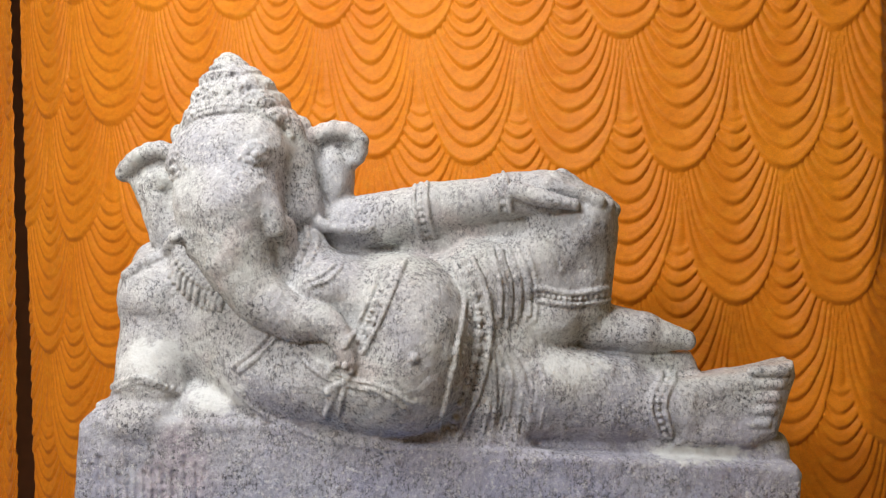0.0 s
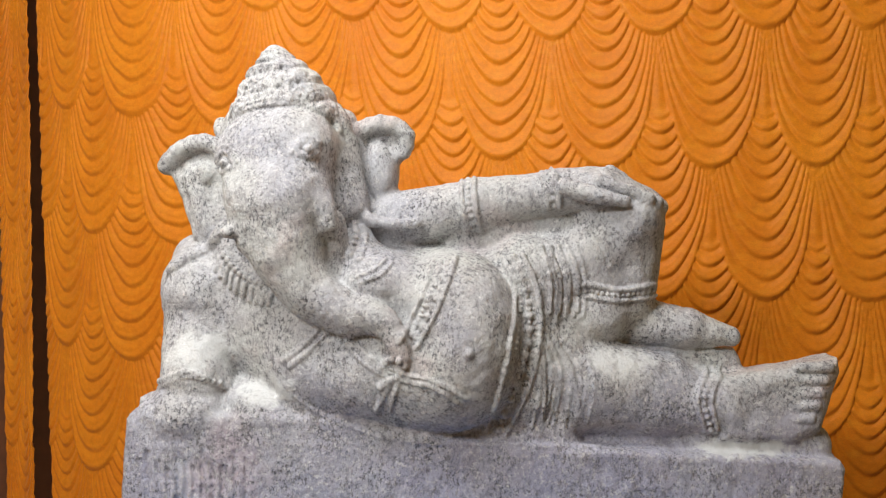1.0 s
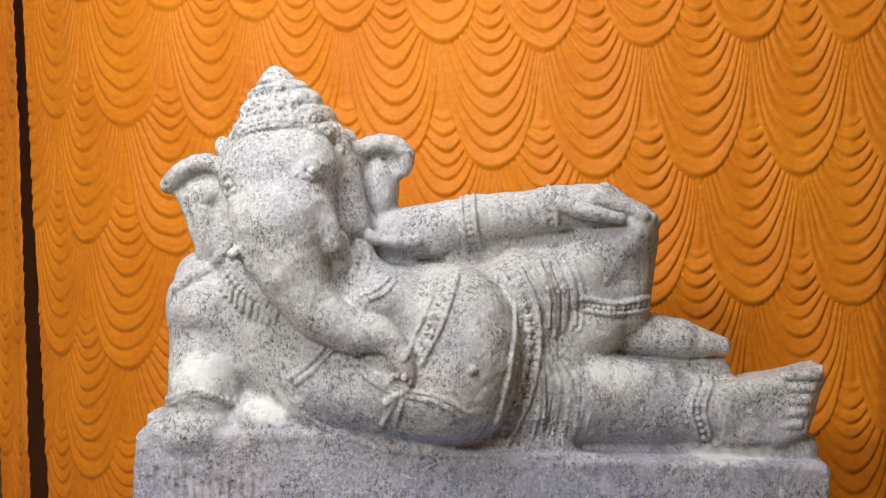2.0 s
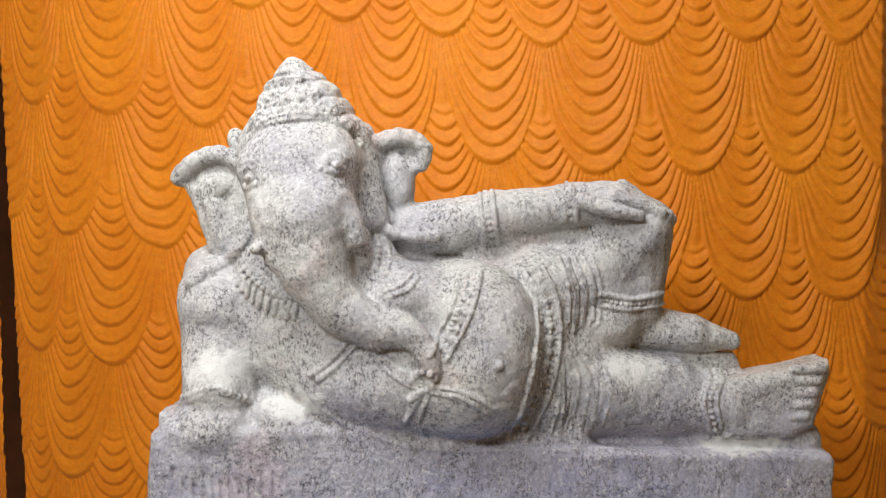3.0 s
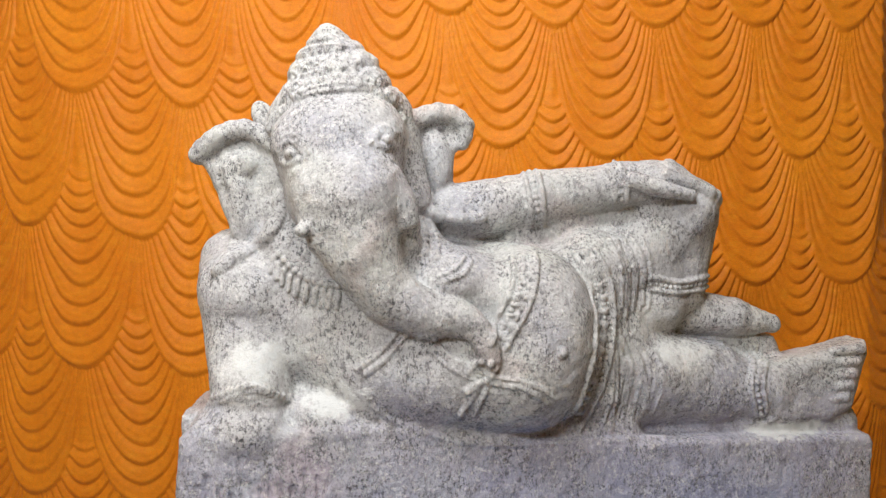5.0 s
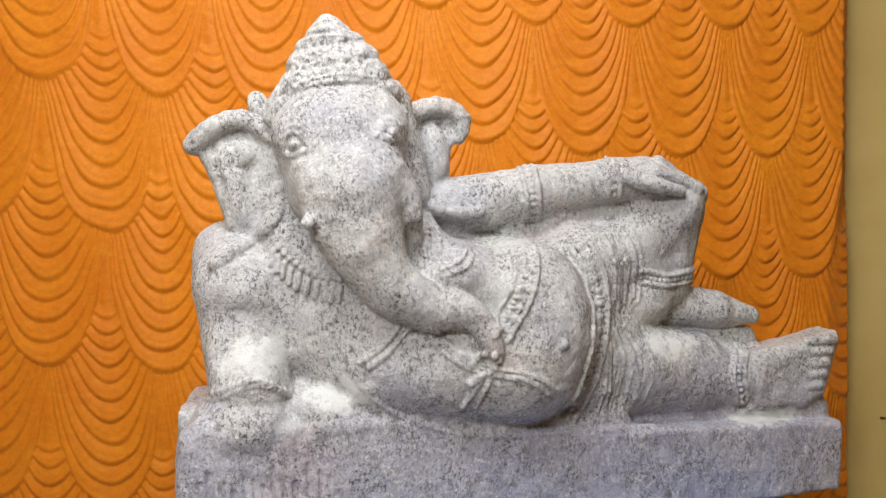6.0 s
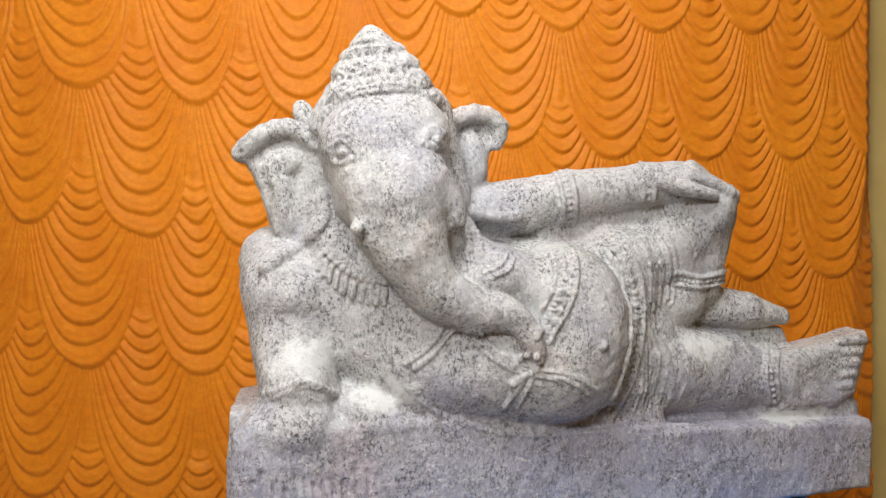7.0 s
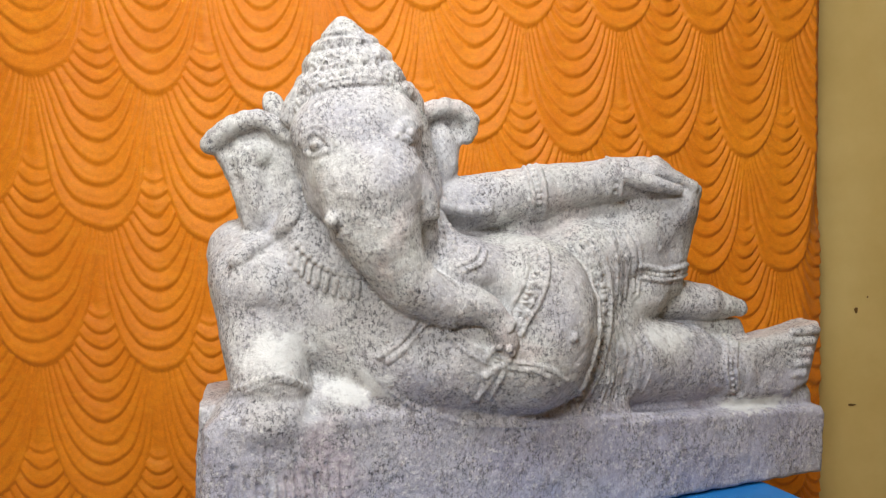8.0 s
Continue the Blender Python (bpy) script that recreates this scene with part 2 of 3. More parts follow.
wall_mark(1.056, 1.07, 0.006, 0.010, 1)
wall_mark(1.045, 0.78, 0.012, 0.004, 2)
wall_mark(1.09, 1.11, 0.003, 0.004, 3)

# ---- the stand ----
stand = tagged(new("stand"), "low wooden stand covered with a bright blue sheet", "stand")


def part(name, bm, mat, parent, label=""):
    me = bpy.data.meshes.new(name)
    bm.to_mesh(me)
    bm.free()
    me.materials.append(mat)
    ob = new(name, me)
    ob.parent = parent
    return tagged(ob, label)


bm = bmesh.new()
box(bm, (-0.85, -0.20, 0.0), (0.33, 0.22, 0.79))
bmesh.ops.bevel(bm, geom=bm.edges[:], offset=0.01, segments=2, affect="EDGES", profile=0.5)
body = part("body", bm, WOOD, stand)
bm = bmesh.new()
bmesh.ops.create_grid(bm, x_segments=90, y_segments=40, size=0.5, matrix=Matrix.Translation((-0.26, 0.01, 0.795)) @ Matrix.Diagonal((1.24, 0.46, 1, 1)))
for v in bm.verts:
    dx = max(abs(v.co.x + 0.26) - 0.595, 0)
    dy = max(abs(v.co.y - 0.01) - 0.215, 0)
    v.co.z += 0.003 * noise.noise(v.co * 14) - 6 * max(dx, dy)
part("sheet", bm, BLUE, stand, "bright blue plastic sheet")
stand.location = (-0.02, 1.385, 0)
stand.rotation_euler = (0, 0, radians(7.8))


# ---- carving stone: a solid is kept as a field of distances on a fine lattice and skinned at the end ----
CELL = 0.0026
LOW = (-0.84, 1.08, 0.77)
COUNT = (520, 176, 362)
AX, AY, AZ = ((LOW[i] + CELL * np.arange(COUNT[i])).astype(np.float32) for i in range(3))
FIELD = np.full(COUNT, 0.06, np.float32)


def smooth_min(a, b, k):
    h = np.clip(0.5 + 0.5 * (b - a) / k, 0, 1)
    return b + (a - b) * h - k * h * (1 - h)


def within(lo, hi):
    """The part of the lattice in a box: its slices and its coordinates."""
    cut = []
    for i in range(3):
        a = int((lo[i] - LOW[i]) / CELL) - 1
        b = int((hi[i] - LOW[i]) / CELL) + 3
        cut.append(slice(max(a, 0), min(max(b, 1), COUNT[i])))
    return tuple(cut), AX[cut[0]][:, None, None], AY[cut[1]][None, :, None], AZ[cut[2]][None, None, :]


def put(lo, hi, shape, k, cut=False):
    pad = k + 0.012
    where, x, y, z = within([v - pad for v in lo], [v + pad for v in hi])
    d = shape(x, y, z).astype(np.float32)
    if d.size == 0:
        return
    old = FIELD[where]
    FIELD[where] = -smooth_min(-old, d, k) if cut else smooth_min(old, d, k)


def limb(a, b, ra, rb, k=0.012, cut=False):
    """A tapered round bar from a to b."""
    a, b = np.array(a), np.array(b)
    way = b - a
    size = max(float(way @ way), 1e-9)
    r = max(ra, rb)

    def shape(x, y, z):
        px, py, pz = x - a[0], y - a[1], z - a[2]
        t = np.clip((px * way[0] + py * way[1] + pz * way[2]) / size, 0, 1)
        return np.sqrt((px - t * way[0]) ** 2 + (py - t * way[1]) ** 2 + (pz - t * way[2]) ** 2) - (ra + (rb - ra) * t)

    put(np.minimum(a, b) - r, np.maximum(a, b) + r, shape, k, cut)


def blob(c, r, lean=0.0, k=0.012, cut=False):
    """An ellipsoid, leaning by degrees to its right in the front view."""
    ca, sa = math.cos(radians(lean)), math.sin(radians(lean))
    big = max(r[0], r[2])

    def shape(x, y, z):
        px, py, pz = x - c[0], y - c[1], z - c[2]
        qx, qz = (px * ca - pz * sa), (px * sa + pz * ca)
        k0 = np.sqrt((qx / r[0]) ** 2 + (py / r[1]) ** 2 + (qz / r[2]) ** 2)
        k1 = np.sqrt((qx / r[0] ** 2) ** 2 + (py / r[1] ** 2) ** 2 + (qz / r[2] ** 2) ** 2)
        return k0 * (k0 - 1) / np.maximum(k1, 1e-6)

    put((c[0] - big, c[1] - r[1], c[2] - big), (c[0] + big, c[1] + r[1], c[2] + big), shape, k, cut)


def lathe(a, b, profile, k=0.005):
    """A turned solid from a to b; profile: (share of the way, radius)."""
    a, b = np.array(a), np.array(b)
    way = b - a
    size = float(np.sqrt(way @ way))
    way = way / size
    r = max(p[1] for p in profile)

    def shape(x, y, z):
        px, py, pz = x - a[0], y - a[1], z - a[2]
        h = px * way[0] + py * way[1] + pz * way[2]
        off = np.sqrt(np.maximum(px ** 2 + py ** 2 + pz ** 2 - h * h, 0))
        side = (off - np.interp(h / size, [p[0] for p in profile], [p[1] for p in profile])) * 0.8
        return np.maximum(side, np.maximum(-h, h - size))

    put(np.minimum(a, b) - r, np.maximum(a, b) + r, shape, k)


def slab(outline, y, half, edge, k=0.01, turn=0.0, cut=False):
    """A plate cut to an outline of (x, z) corners, with rounded edges; turn: degrees about the vertical."""
    pts = [np.array(p, float) for p in outline]
    cx = sum(p[0] for p in pts) / len(pts)
    slope = math.tan(radians(turn))

    def shape(x, yy, z):
        px, pz = x + 0 * z, z + 0 * x
        d = np.full(np.broadcast(px, pz).shape, 1e9)
        sign = np.ones(d.shape)
        for i, p in enumerate(pts):
            q = pts[i - 1]
            e, wx, wz = q - p, px - p[0], pz - p[1]
            t = np.clip((wx * e[0] + wz * e[1]) / max(e @ e, 1e-12), 0, 1)
            d = np.minimum(d, (wx - e[0] * t) ** 2 + (wz - e[1] * t) ** 2)
            c1, c2, c3 = pz >= p[1], pz < q[1], e[0] * wz > e[1] * wx
            sign = np.where((c1 & c2 & c3) | (~c1 & ~c2 & ~c3), -sign, sign)
        d = np.sqrt(d) * sign + edge
        h = np.abs(yy - y - slope * (x - cx)) - half + edge
        return np.minimum(np.maximum(d, h), 0) + np.sqrt(np.maximum(d, 0) ** 2 + np.maximum(h, 0) ** 2) - edge

    xs, zs = [p[0] for p in pts], [p[1] for p in pts]
    reach = half + abs(slope) * (max(xs) - min(xs))
    put((min(xs), y - reach, min(zs)), (max(xs), y + reach, max(zs)), shape, k, cut)


def spline(points, n):
    """n + 1 places along a smooth line through the points."""
    pts = [np.array(p, float) for p in points]
    pts = [2 * pts[0] - pts[1]] + pts + [2 * pts[-1] - pts[-2]]
    out = []
    for i in range(n + 1):
        s = i / n * (len(pts) - 3)
        j = min(int(s), len(pts) - 4)
        t = s - j
        a, b, c, d = pts[j:j + 4]
        out.append(0.5 * (2 * b + (c - a) * t + (2 * a - 5 * b + 4 * c - d) * t * t + (3 * b - a - 3 * c + d) * t ** 3))
    return out


def rope(points, ra, rb=None, k=0.006, n=8, cut=False):
    """A round bar bent along a smooth line."""
    rb = ra if rb is None else rb
    line = spline(points, n)
    for i in range(n):
        limb(line[i], line[i + 1], ra + (rb - ra) * i / n, ra + (rb - ra) * (i + 1) / n, k, cut)


def front(x, z, sink=0.0):
    """The place on the front of the stone at x, z, sunk into it by that much."""
    i = min(max(int(round((x - LOW[0]) / CELL)), 0), COUNT[0] - 1)
    j = min(max(int(round((z - LOW[2]) / CELL)), 0), COUNT[2] - 1)
    row = GROUND[i, :, j]
    inside = np.nonzero(row < 0)[0]
    if len(inside) == 0:
        return None
    m = inside[0]
    y = AY[m] - CELL * float(row[m] / min(row[m] - row[max(m - 1, 0)], -1e-6)) * 1.0
    return np.array((x, y + sink, z))


def cord(points, r, sink=0.0, n=16, k=0.003, cut=False):
    """A raised (or cut) line that follows the front of the stone."""
    line = [front(p[0], p[1], sink) for p in spline(points, n)]
    for a, b in zip(line, line[1:]):
        if a is not None and b is not None and abs(a[1] - b[1]) < 0.03:
            limb(a, b, r, r, k, cut)


def beads(points, r, n, sink=0.0, k=0.002, cut=False):
    """A row of beads that follows the front of the stone."""
    for p in spline(points, n):
        c = front(p[0], p[1], sink)
        if c is not None:
            limb(c, c + 1e-4, r, r, k, cut)


def petals(points, n, wide, high, r):
    """A row of pointed petals along a line on the front of the stone."""
    for p in spline(points, n):
        cord(((p[0] - wide, p[1]), (p[0] - 0.5 * wide, p[1] + 0.7 * high), (p[0], p[1] + high), (p[0] + 0.5 * wide, p[1] + 0.7 * high), (p[0] + wide, p[1])), r, 0.0, 8, 0.002)
        beads(((p[0], p[1] + 0.25 * high), (p[0], p[1] + 0.3 * high)), 0.7 * wide, 1, 0.35 * wide)


def keys(left, right, n, r):
    """Raised rungs between two lines on the front of the stone, like a key pattern."""
    a, b = spline(left, 2 * n), spline(right, 2 * n)
    for i in range(0, 2 * n - 1, 2):
        p, q, s = 0.75 * a[i] + 0.25 * b[i], 0.25 * a[i] + 0.75 * b[i], 0.25 * a[i + 1] + 0.75 * b[i + 1]
        cord((p, q), r, -0.001, 5, 0.002)
        cord((q, s), r, -0.001, 5, 0.002)
        beads((0.65 * a[i + 1] + 0.35 * b[i + 1], 0.6 * a[i + 1] + 0.4 * b[i + 1]), 1.3 * r, 1)


def skin(name, field, material):
    """One mesh round all that is solid in the field."""
    s = field < 0
    n = s.shape
    corners = [(i, j, k) for i in (0, 1) for j in (0, 1) for k in (0, 1)]
    view = lambda a, c: a[c[0]:n[0] - 1 + c[0], c[1]:n[1] - 1 + c[1], c[2]:n[2] - 1 + c[2]]
    total = sum(view(s, c).astype(np.int8) for c in corners)
    cells = np.argwhere((total > 0) & (total < 8))
    vals = {c: field[cells[:, 0] + c[0], cells[:, 1] + c[1], cells[:, 2] + c[2]] for c in corners}
    place, hits = np.zeros((len(cells), 3)), np.zeros(len(cells))
    for a in corners:
        for axis in range(3):
            if a[axis] == 0:
                b = tuple(v + (i == axis) for i, v in enumerate(a))
                fa, fb = vals[a], vals[b]
                cross = (fa < 0) != (fb < 0)
                t = np.where(cross, fa / np.where(cross, fa - fb, 1), 0)
                at = np.array(a, float)[None, :] + t[:, None] * (np.arange(3) == axis)
                place += at * cross[:, None]
                hits += cross
    verts = np.array(LOW) + CELL * (cells + place / hits[:, None])
    number = np.full(tuple(v - 1 for v in n), -1, np.int32)
    number[cells[:, 0], cells[:, 1], cells[:, 2]] = np.arange(len(cells))
    faces = []
    for axis in range(3):
        u, v = (axis + 1) % 3, (axis + 2) % 3
        lo = [slice(1, n[i] - 1) for i in range(3)]
        hi = list(lo)
        lo[axis], hi[axis] = slice(0, n[axis] - 1), slice(1, n[axis])
        a, b = s[tuple(lo)], s[tuple(hi)]
        for flip in (False, True):
            e = np.argwhere((a & ~b) if not flip else (~a & b))
            e = e + np.array([0 if i == axis else 1 for i in range(3)])
            quad = []
            for du, dv in ((1, 1), (0, 1), (0, 0), (1, 0)):
                c = e.copy()
                c[:, u] -= du
                c[:, v] -= dv
                quad.append(number[c[:, 0], c[:, 1], c[:, 2]])
            q = np.stack(quad if not flip else quad[::-1], 1)
            faces.append(q[(q >= 0).all(1)])
    faces = np.concatenate(faces)
    me = bpy.data.meshes.new(name)
    me.vertices.add(len(verts))
    me.vertices.foreach_set("co", verts.astype(np.float32).ravel())
    me.loops.add(faces.size)
    me.loops.foreach_set("vertex_index", faces.astype(np.int32).ravel())
    me.polygons.add(len(faces))
    me.polygons.foreach_set("loop_start", np.arange(0, faces.size, 4, dtype=np.int32))
    me.polygons.foreach_set("use_smooth", np.ones(len(faces), bool))
    me.update(calc_edges=True)
    me.validate()
    me.materials.append(material)
    return new(name, me)


# the hewn plinth: a slab, turned a little from the front, its top falling to one end
BASE = ((-0.728, 0.80), (0.478, 0.80), (0.488, 0.925), (0.478, 0.942), (-0.12, 0.974), (-0.30, 1.00), (-0.46, 1.03), (-0.728, 1.03))
slab(BASE, 1.398, 0.128, 0.012, 0.004, 7.8)
# block under the hand
slab(((-0.794, 0.856), (-0.604, 0.855), (-0.606, 1.025), (-0.667, 1.055), (-0.756, 1.052), (-0.785, 1.024)), 1.30, 0.11, 0.028, 0.02, 7.8)
slab(((-0.806, 0.837), (-0.716, 0.837), (-0.713, 1.057), (-0.795, 1.049)), 1.36, 0.10, 0.012, 0.01, 7.8)
# trunk of the body
limb((-0.630, 1.365, 1.196), (-0.449, 1.325, 1.113), 0.105, 0.118, 0.02)
limb((-0.449, 1.325, 1.113), (-0.224, 1.305, 1.116), 0.118, 0.128, 0.02)
limb((-0.387, 1.370, 1.260), (-0.095, 1.390, 1.235), 0.08, 0.09, 0.02)
limb((-0.082, 1.352, 1.270), (-0.098, 1.349, 1.060), 0.080, 0.082, 0.020)
blob((-0.185, 1.303, 1.165), (0.100, 0.132, 0.148), -4, 0.016)
blob((-0.222, 1.300, 1.212), (0.090, 0.116, 0.108), 0, 0.020)
limb((-0.541, 1.360, 1.207), (-0.162, 1.400, 1.155), 0.12, 0.12, 0.02)
limb((-0.330, 1.330, 1.000), (-0.040, 1.345, 0.985), 0.055, 0.050, 0.025)
# shoulder, propping forearm, hand
blob((-0.690, 1.335, 1.238), (0.088, 0.10, 0.088), 0, 0.02)
limb((-0.712, 1.345, 1.264), (-0.636, 1.345, 1.253), 0.066, 0.08, 0.02)
limb((-0.692, 1.326, 1.193), (-0.680, 1.262, 1.086), 0.076, 0.066, 0.014)
blob((-0.689, 1.262, 1.025), (0.082, 0.086, 0.062), 0, 0.008)
blob((-0.560, 1.290, 1.034), (0.080, 0.078, 0.048), 20, 0.016)
blob((-0.135, 1.345, 0.981), (0.09, 0.06, 0.045), 0, 0.015)
# solid stone left standing behind the figure
limb((-0.367, 1.430, 1.313), (0.037, 1.430, 1.334), 0.062, 0.070, 0.012)
limb((-0.723, 1.385, 1.295), (-0.365, 1.400, 1.337), 0.062, 0.070, 0.014)
limb((-0.685, 1.372, 1.384), (-0.386, 1.385, 1.438), 0.050, 0.050, 0.012)
limb((-0.208, 1.390, 0.957), (0.441, 1.408, 0.957), 0.048, 0.040, 0.010)
blob((-0.352, 1.292, 1.258), (0.085, 0.092, 0.060), 0, 0.03)
limb((-0.440, 1.365, 1.504), (-0.386, 1.375, 1.438), 0.042, 0.042, 0.012)
limb((-0.207, 1.405, 1.345), (0.028, 1.390, 1.375), 0.055, 0.055, 0.012)
blob((-0.615, 1.325, 1.324), (0.058, 0.066, 0.066), 0, 0.02)
# head: a broad domed brow, the root of the trunk standing out below it
blob((-0.529, 1.292, 1.496), (0.109, 0.102, 0.098), -8, 0.012)
blob((-0.503, 1.310, 1.436), (0.086, 0.095, 0.105), 0, 0.015)
limb((-0.588, 1.248, 1.492), (-0.474, 1.250, 1.503), 0.050, 0.050, 0.020)
limb((-0.472, 1.256, 1.505), (-0.474, 1.262, 1.405), 0.050, 0.036, 0.016)
limb((-0.590, 1.256, 1.492), (-0.580, 1.262, 1.400), 0.044, 0.040, 0.016)
limb((-0.506, 1.360, 1.339), (-0.535, 1.340, 1.459), 0.11, 0.10, 0.015)
slab(((-0.596, 1.440), (-0.440, 1.440), (-0.440, 1.370), (-0.455, 1.300), (-0.520, 1.272), (-0.576, 1.320), (-0.596, 1.380)), 1.228, 0.070, 0.036, 0.024)
limb((-0.556, 1.226, 1.404), (-0.470, 1.226, 1.408), 0.042, 0.042, 0.024)
limb((-0.440, 1.322, 1.505), (-0.420, 1.315, 1.400), 0.050, 0.048, 0.018)
limb((-0.508, 1.214, 1.394), (-0.494, 1.214, 1.320), 0.076, 0.064, 0.018)
limb((-0.556, 1.250, 1.505), (-0.548, 1.218, 1.428), 0.056, 0.058, 0.024)
limb((-0.496, 1.250, 1.510), (-0.490, 1.218, 1.428), 0.056, 0.058, 0.024)
rope(((-0.498, 1.208, 1.335), (-0.488, 1.206, 1.300), (-0.455, 1.204, 1.250), (-0.398, 1.206, 1.214), (-0.342, 1.200, 1.205)), 0.060, 0.027, 0.012, 10)
limb((-0.400, 1.290, 1.285), (-0.300, 1.268, 1.246), 0.052, 0.052, 0.026)
limb((-0.575, 1.338, 1.222), (-0.470, 1.318, 1.175), 0.076, 0.098, 0.030)
blob((-0.395, 1.290, 1.300), (0.052, 0.050, 0.050), 0, 0.02)
blob((-0.578, 1.330, 1.267), (0.090, 0.084, 0.068), 20, 0.02)
rope(((-0.345, 1.200, 1.212), (-0.310, 1.193, 1.186), (-0.287, 1.186, 1.140)), 0.027, 0.016, 0.008, 6)
rope(((-0.462, 1.210, 1.441), (-0.430, 1.200, 1.393), (-0.416, 1.200, 1.348)), 0.026, 0.012, 0.012, 6)
limb((-0.430, 1.240, 1.362), (-0.419, 1.245, 1.291), 0.032, 0.026, 0.012)
limb((-0.572, 1.190, 1.358), (-0.584, 1.158, 1.347), 0.018, 0.010, 0.008)
limb((-0.410, 1.190, 1.328), (-0.398, 1.200, 1.296), 0.022, 0.016, 0.010, True)
# ruff of the neck
blob((-0.337, 1.275, 1.278), (0.030, 0.045, 0.032), 0, 0.012)
rope(((-0.407, 1.310, 1.366), (-0.382, 1.300, 1.335), (-0.379, 1.290, 1.288)), 0.018, 0.014, 0.014)
# tall crown in tiers, set behind the brow
lathe((-0.528, 1.322, 1.548), (-0.552, 1.292, 1.703), ((0, 0.106), (0.10, 0.108), (0.19, 0.103), (0.22, 0.096), (0.32, 0.096), (0.41, 0.089), (0.45, 0.080), (0.54, 0.078), (0.62, 0.069), (0.66, 0.059), (0.71, 0.058), (0.76, 0.050), (0.79, 0.038), (0.83, 0.036), (0.88, 0.027), (0.94, 0.018), (1.0, 0.006)))
rope(((-0.637, 1.300, 1.528), (-0.619, 1.290, 1.562), (-0.588, 1.285, 1.586)), 0.020, 0.016, 0.008)
rope(((-0.421, 1.310, 1.528), (-0.430, 1.300, 1.563), (-0.458, 1.290, 1.584)), 0.020, 0.016, 0.008)
# ears with rolled rims
slab(((-0.777, 1.488), (-0.745, 1.520), (-0.688, 1.533), (-0.640, 1.507), (-0.628, 1.400), (-0.680, 1.321), (-0.720, 1.341), (-0.742, 1.418)), 1.338, 0.022, 0.014, 0.012)
blob((-0.690, 1.303, 1.445), (0.038, 0.012, 0.066), -12, 0.012, True)
rope(((-0.719, 1.322, 1.459), (-0.703, 1.322, 1.411), (-0.691, 1.320, 1.357)), 0.016, 0.012, 0.012)
blob((-0.699, 1.322, 1.467), (0.030, 0.020, 0.024), -12, 0.010)
rope(((-0.771, 1.322, 1.482), (-0.739, 1.312, 1.512), (-0.686, 1.312, 1.526), (-0.645, 1.316, 1.498)), 0.017, 0.015, 0.006)
slab(((-0.417, 1.534), (-0.384, 1.559), (-0.335, 1.563), (-0.300, 1.540), (-0.305, 1.506), (-0.326, 1.486), (-0.330, 1.435), (-0.310, 1.382), (-0.341, 1.369), (-0.385, 1.388), (-0.407, 1.459)), 1.368, 0.022, 0.012, 0.010)
blob((-0.364, 1.335, 1.463), (0.030, 0.013, 0.064), 0, 0.010, True)
blob((-0.360, 1.346, 1.471), (0.026, 0.020, 0.055), 0, 0.008)
rope(((-0.401, 1.345, 1.523), (-0.398, 1.338, 1.458), (-0.383, 1.330, 1.398)), 0.012, 0.010, 0.008)
rope(((-0.410, 1.352, 1.537), (-0.377, 1.342, 1.555), (-0.334, 1.342, 1.557), (-0.307, 1.345, 1.536), (-0.312, 1.352, 1.505)), 0.017, 0.014, 0.006)
blob((-0.664, 1.340, 1.552), (0.020, 0.015, 0.028), -20, 0.006)
limb((-0.662, 1.340, 1.540), (-0.632, 1.340, 1.524), 0.016, 0.016, 0.008)
blob((-0.424, 1.345, 1.565), (0.019, 0.018, 0.022), 15, 0.006)
# ribbons from the ears
rope(((-0.397, 1.318, 1.412), (-0.376, 1.300, 1.380), (-0.334, 1.296, 1.368), (-0.284, 1.310, 1.367)), 0.012, 0.008, 0.005)
# outstretched arm and hand
limb((-0.347, 1.372, 1.373), (-0.160, 1.362, 1.408), 0.056, 0.049, 0.012)
limb((-0.160, 1.362, 1.408), (-0.025, 1.344, 1.426), 0.049, 0.041, 0.012)
limb((-0.026, 1.340, 1.428), (0.054, 1.334, 1.429), 0.041, 0.042, 0.012)
limb((0.032, 1.335, 1.432), (0.127, 1.345, 1.403), 0.040, 0.034, 0.010)
rope(((-0.008, 1.298, 1.433), (0.036, 1.284, 1.417), (0.091, 1.288, 1.405)), 0.017, 0.011, 0.004)
limb((0.045, 1.300, 1.443), (0.135, 1.308, 1.413), 0.014, 0.012, 0.004)
limb((0.057, 1.318, 1.454), (0.151, 1.325, 1.407), 0.015, 0.013, 0.004)
limb((0.071, 1.338, 1.461), (0.164, 1.345, 1.399), 0.015, 0.013, 0.004)
# bent knee, shin and upper foot
blob((0.109, 1.365, 1.380), (0.062, 0.072, 0.062), 0, 0.012)
limb((0.109, 1.375, 1.358), (0.107, 1.398, 1.222), 0.064, 0.054, 0.012)
limb((-0.050, 1.395, 1.245), (0.081, 1.378, 1.358), 0.092, 0.074, 0.018)
limb((-0.038, 1.395, 1.291), (-0.031, 1.375, 1.102), 0.075, 0.088, 0.014)
limb((0.045, 1.405, 1.362), (0.050, 1.386, 1.210), 0.078, 0.072, 0.016)
slab(((-0.06, 1.33), (0.13, 1.36), (0.13, 1.10), (-0.06, 1.05)), 1.435, 0.035, 0.012, 0.008)
limb((0.102, 1.412, 1.188), (0.223, 1.400, 1.172), 0.050, 0.037, 0.008)
limb((0.223, 1.400, 1.172), (0.297, 1.392, 1.157), 0.037, 0.019, 0.008)
slab(((0.037, 1.149), (0.309, 1.134), (0.327, 1.089), (0.037, 1.044)), 1.445, 0.05, 0.01, 0.006)
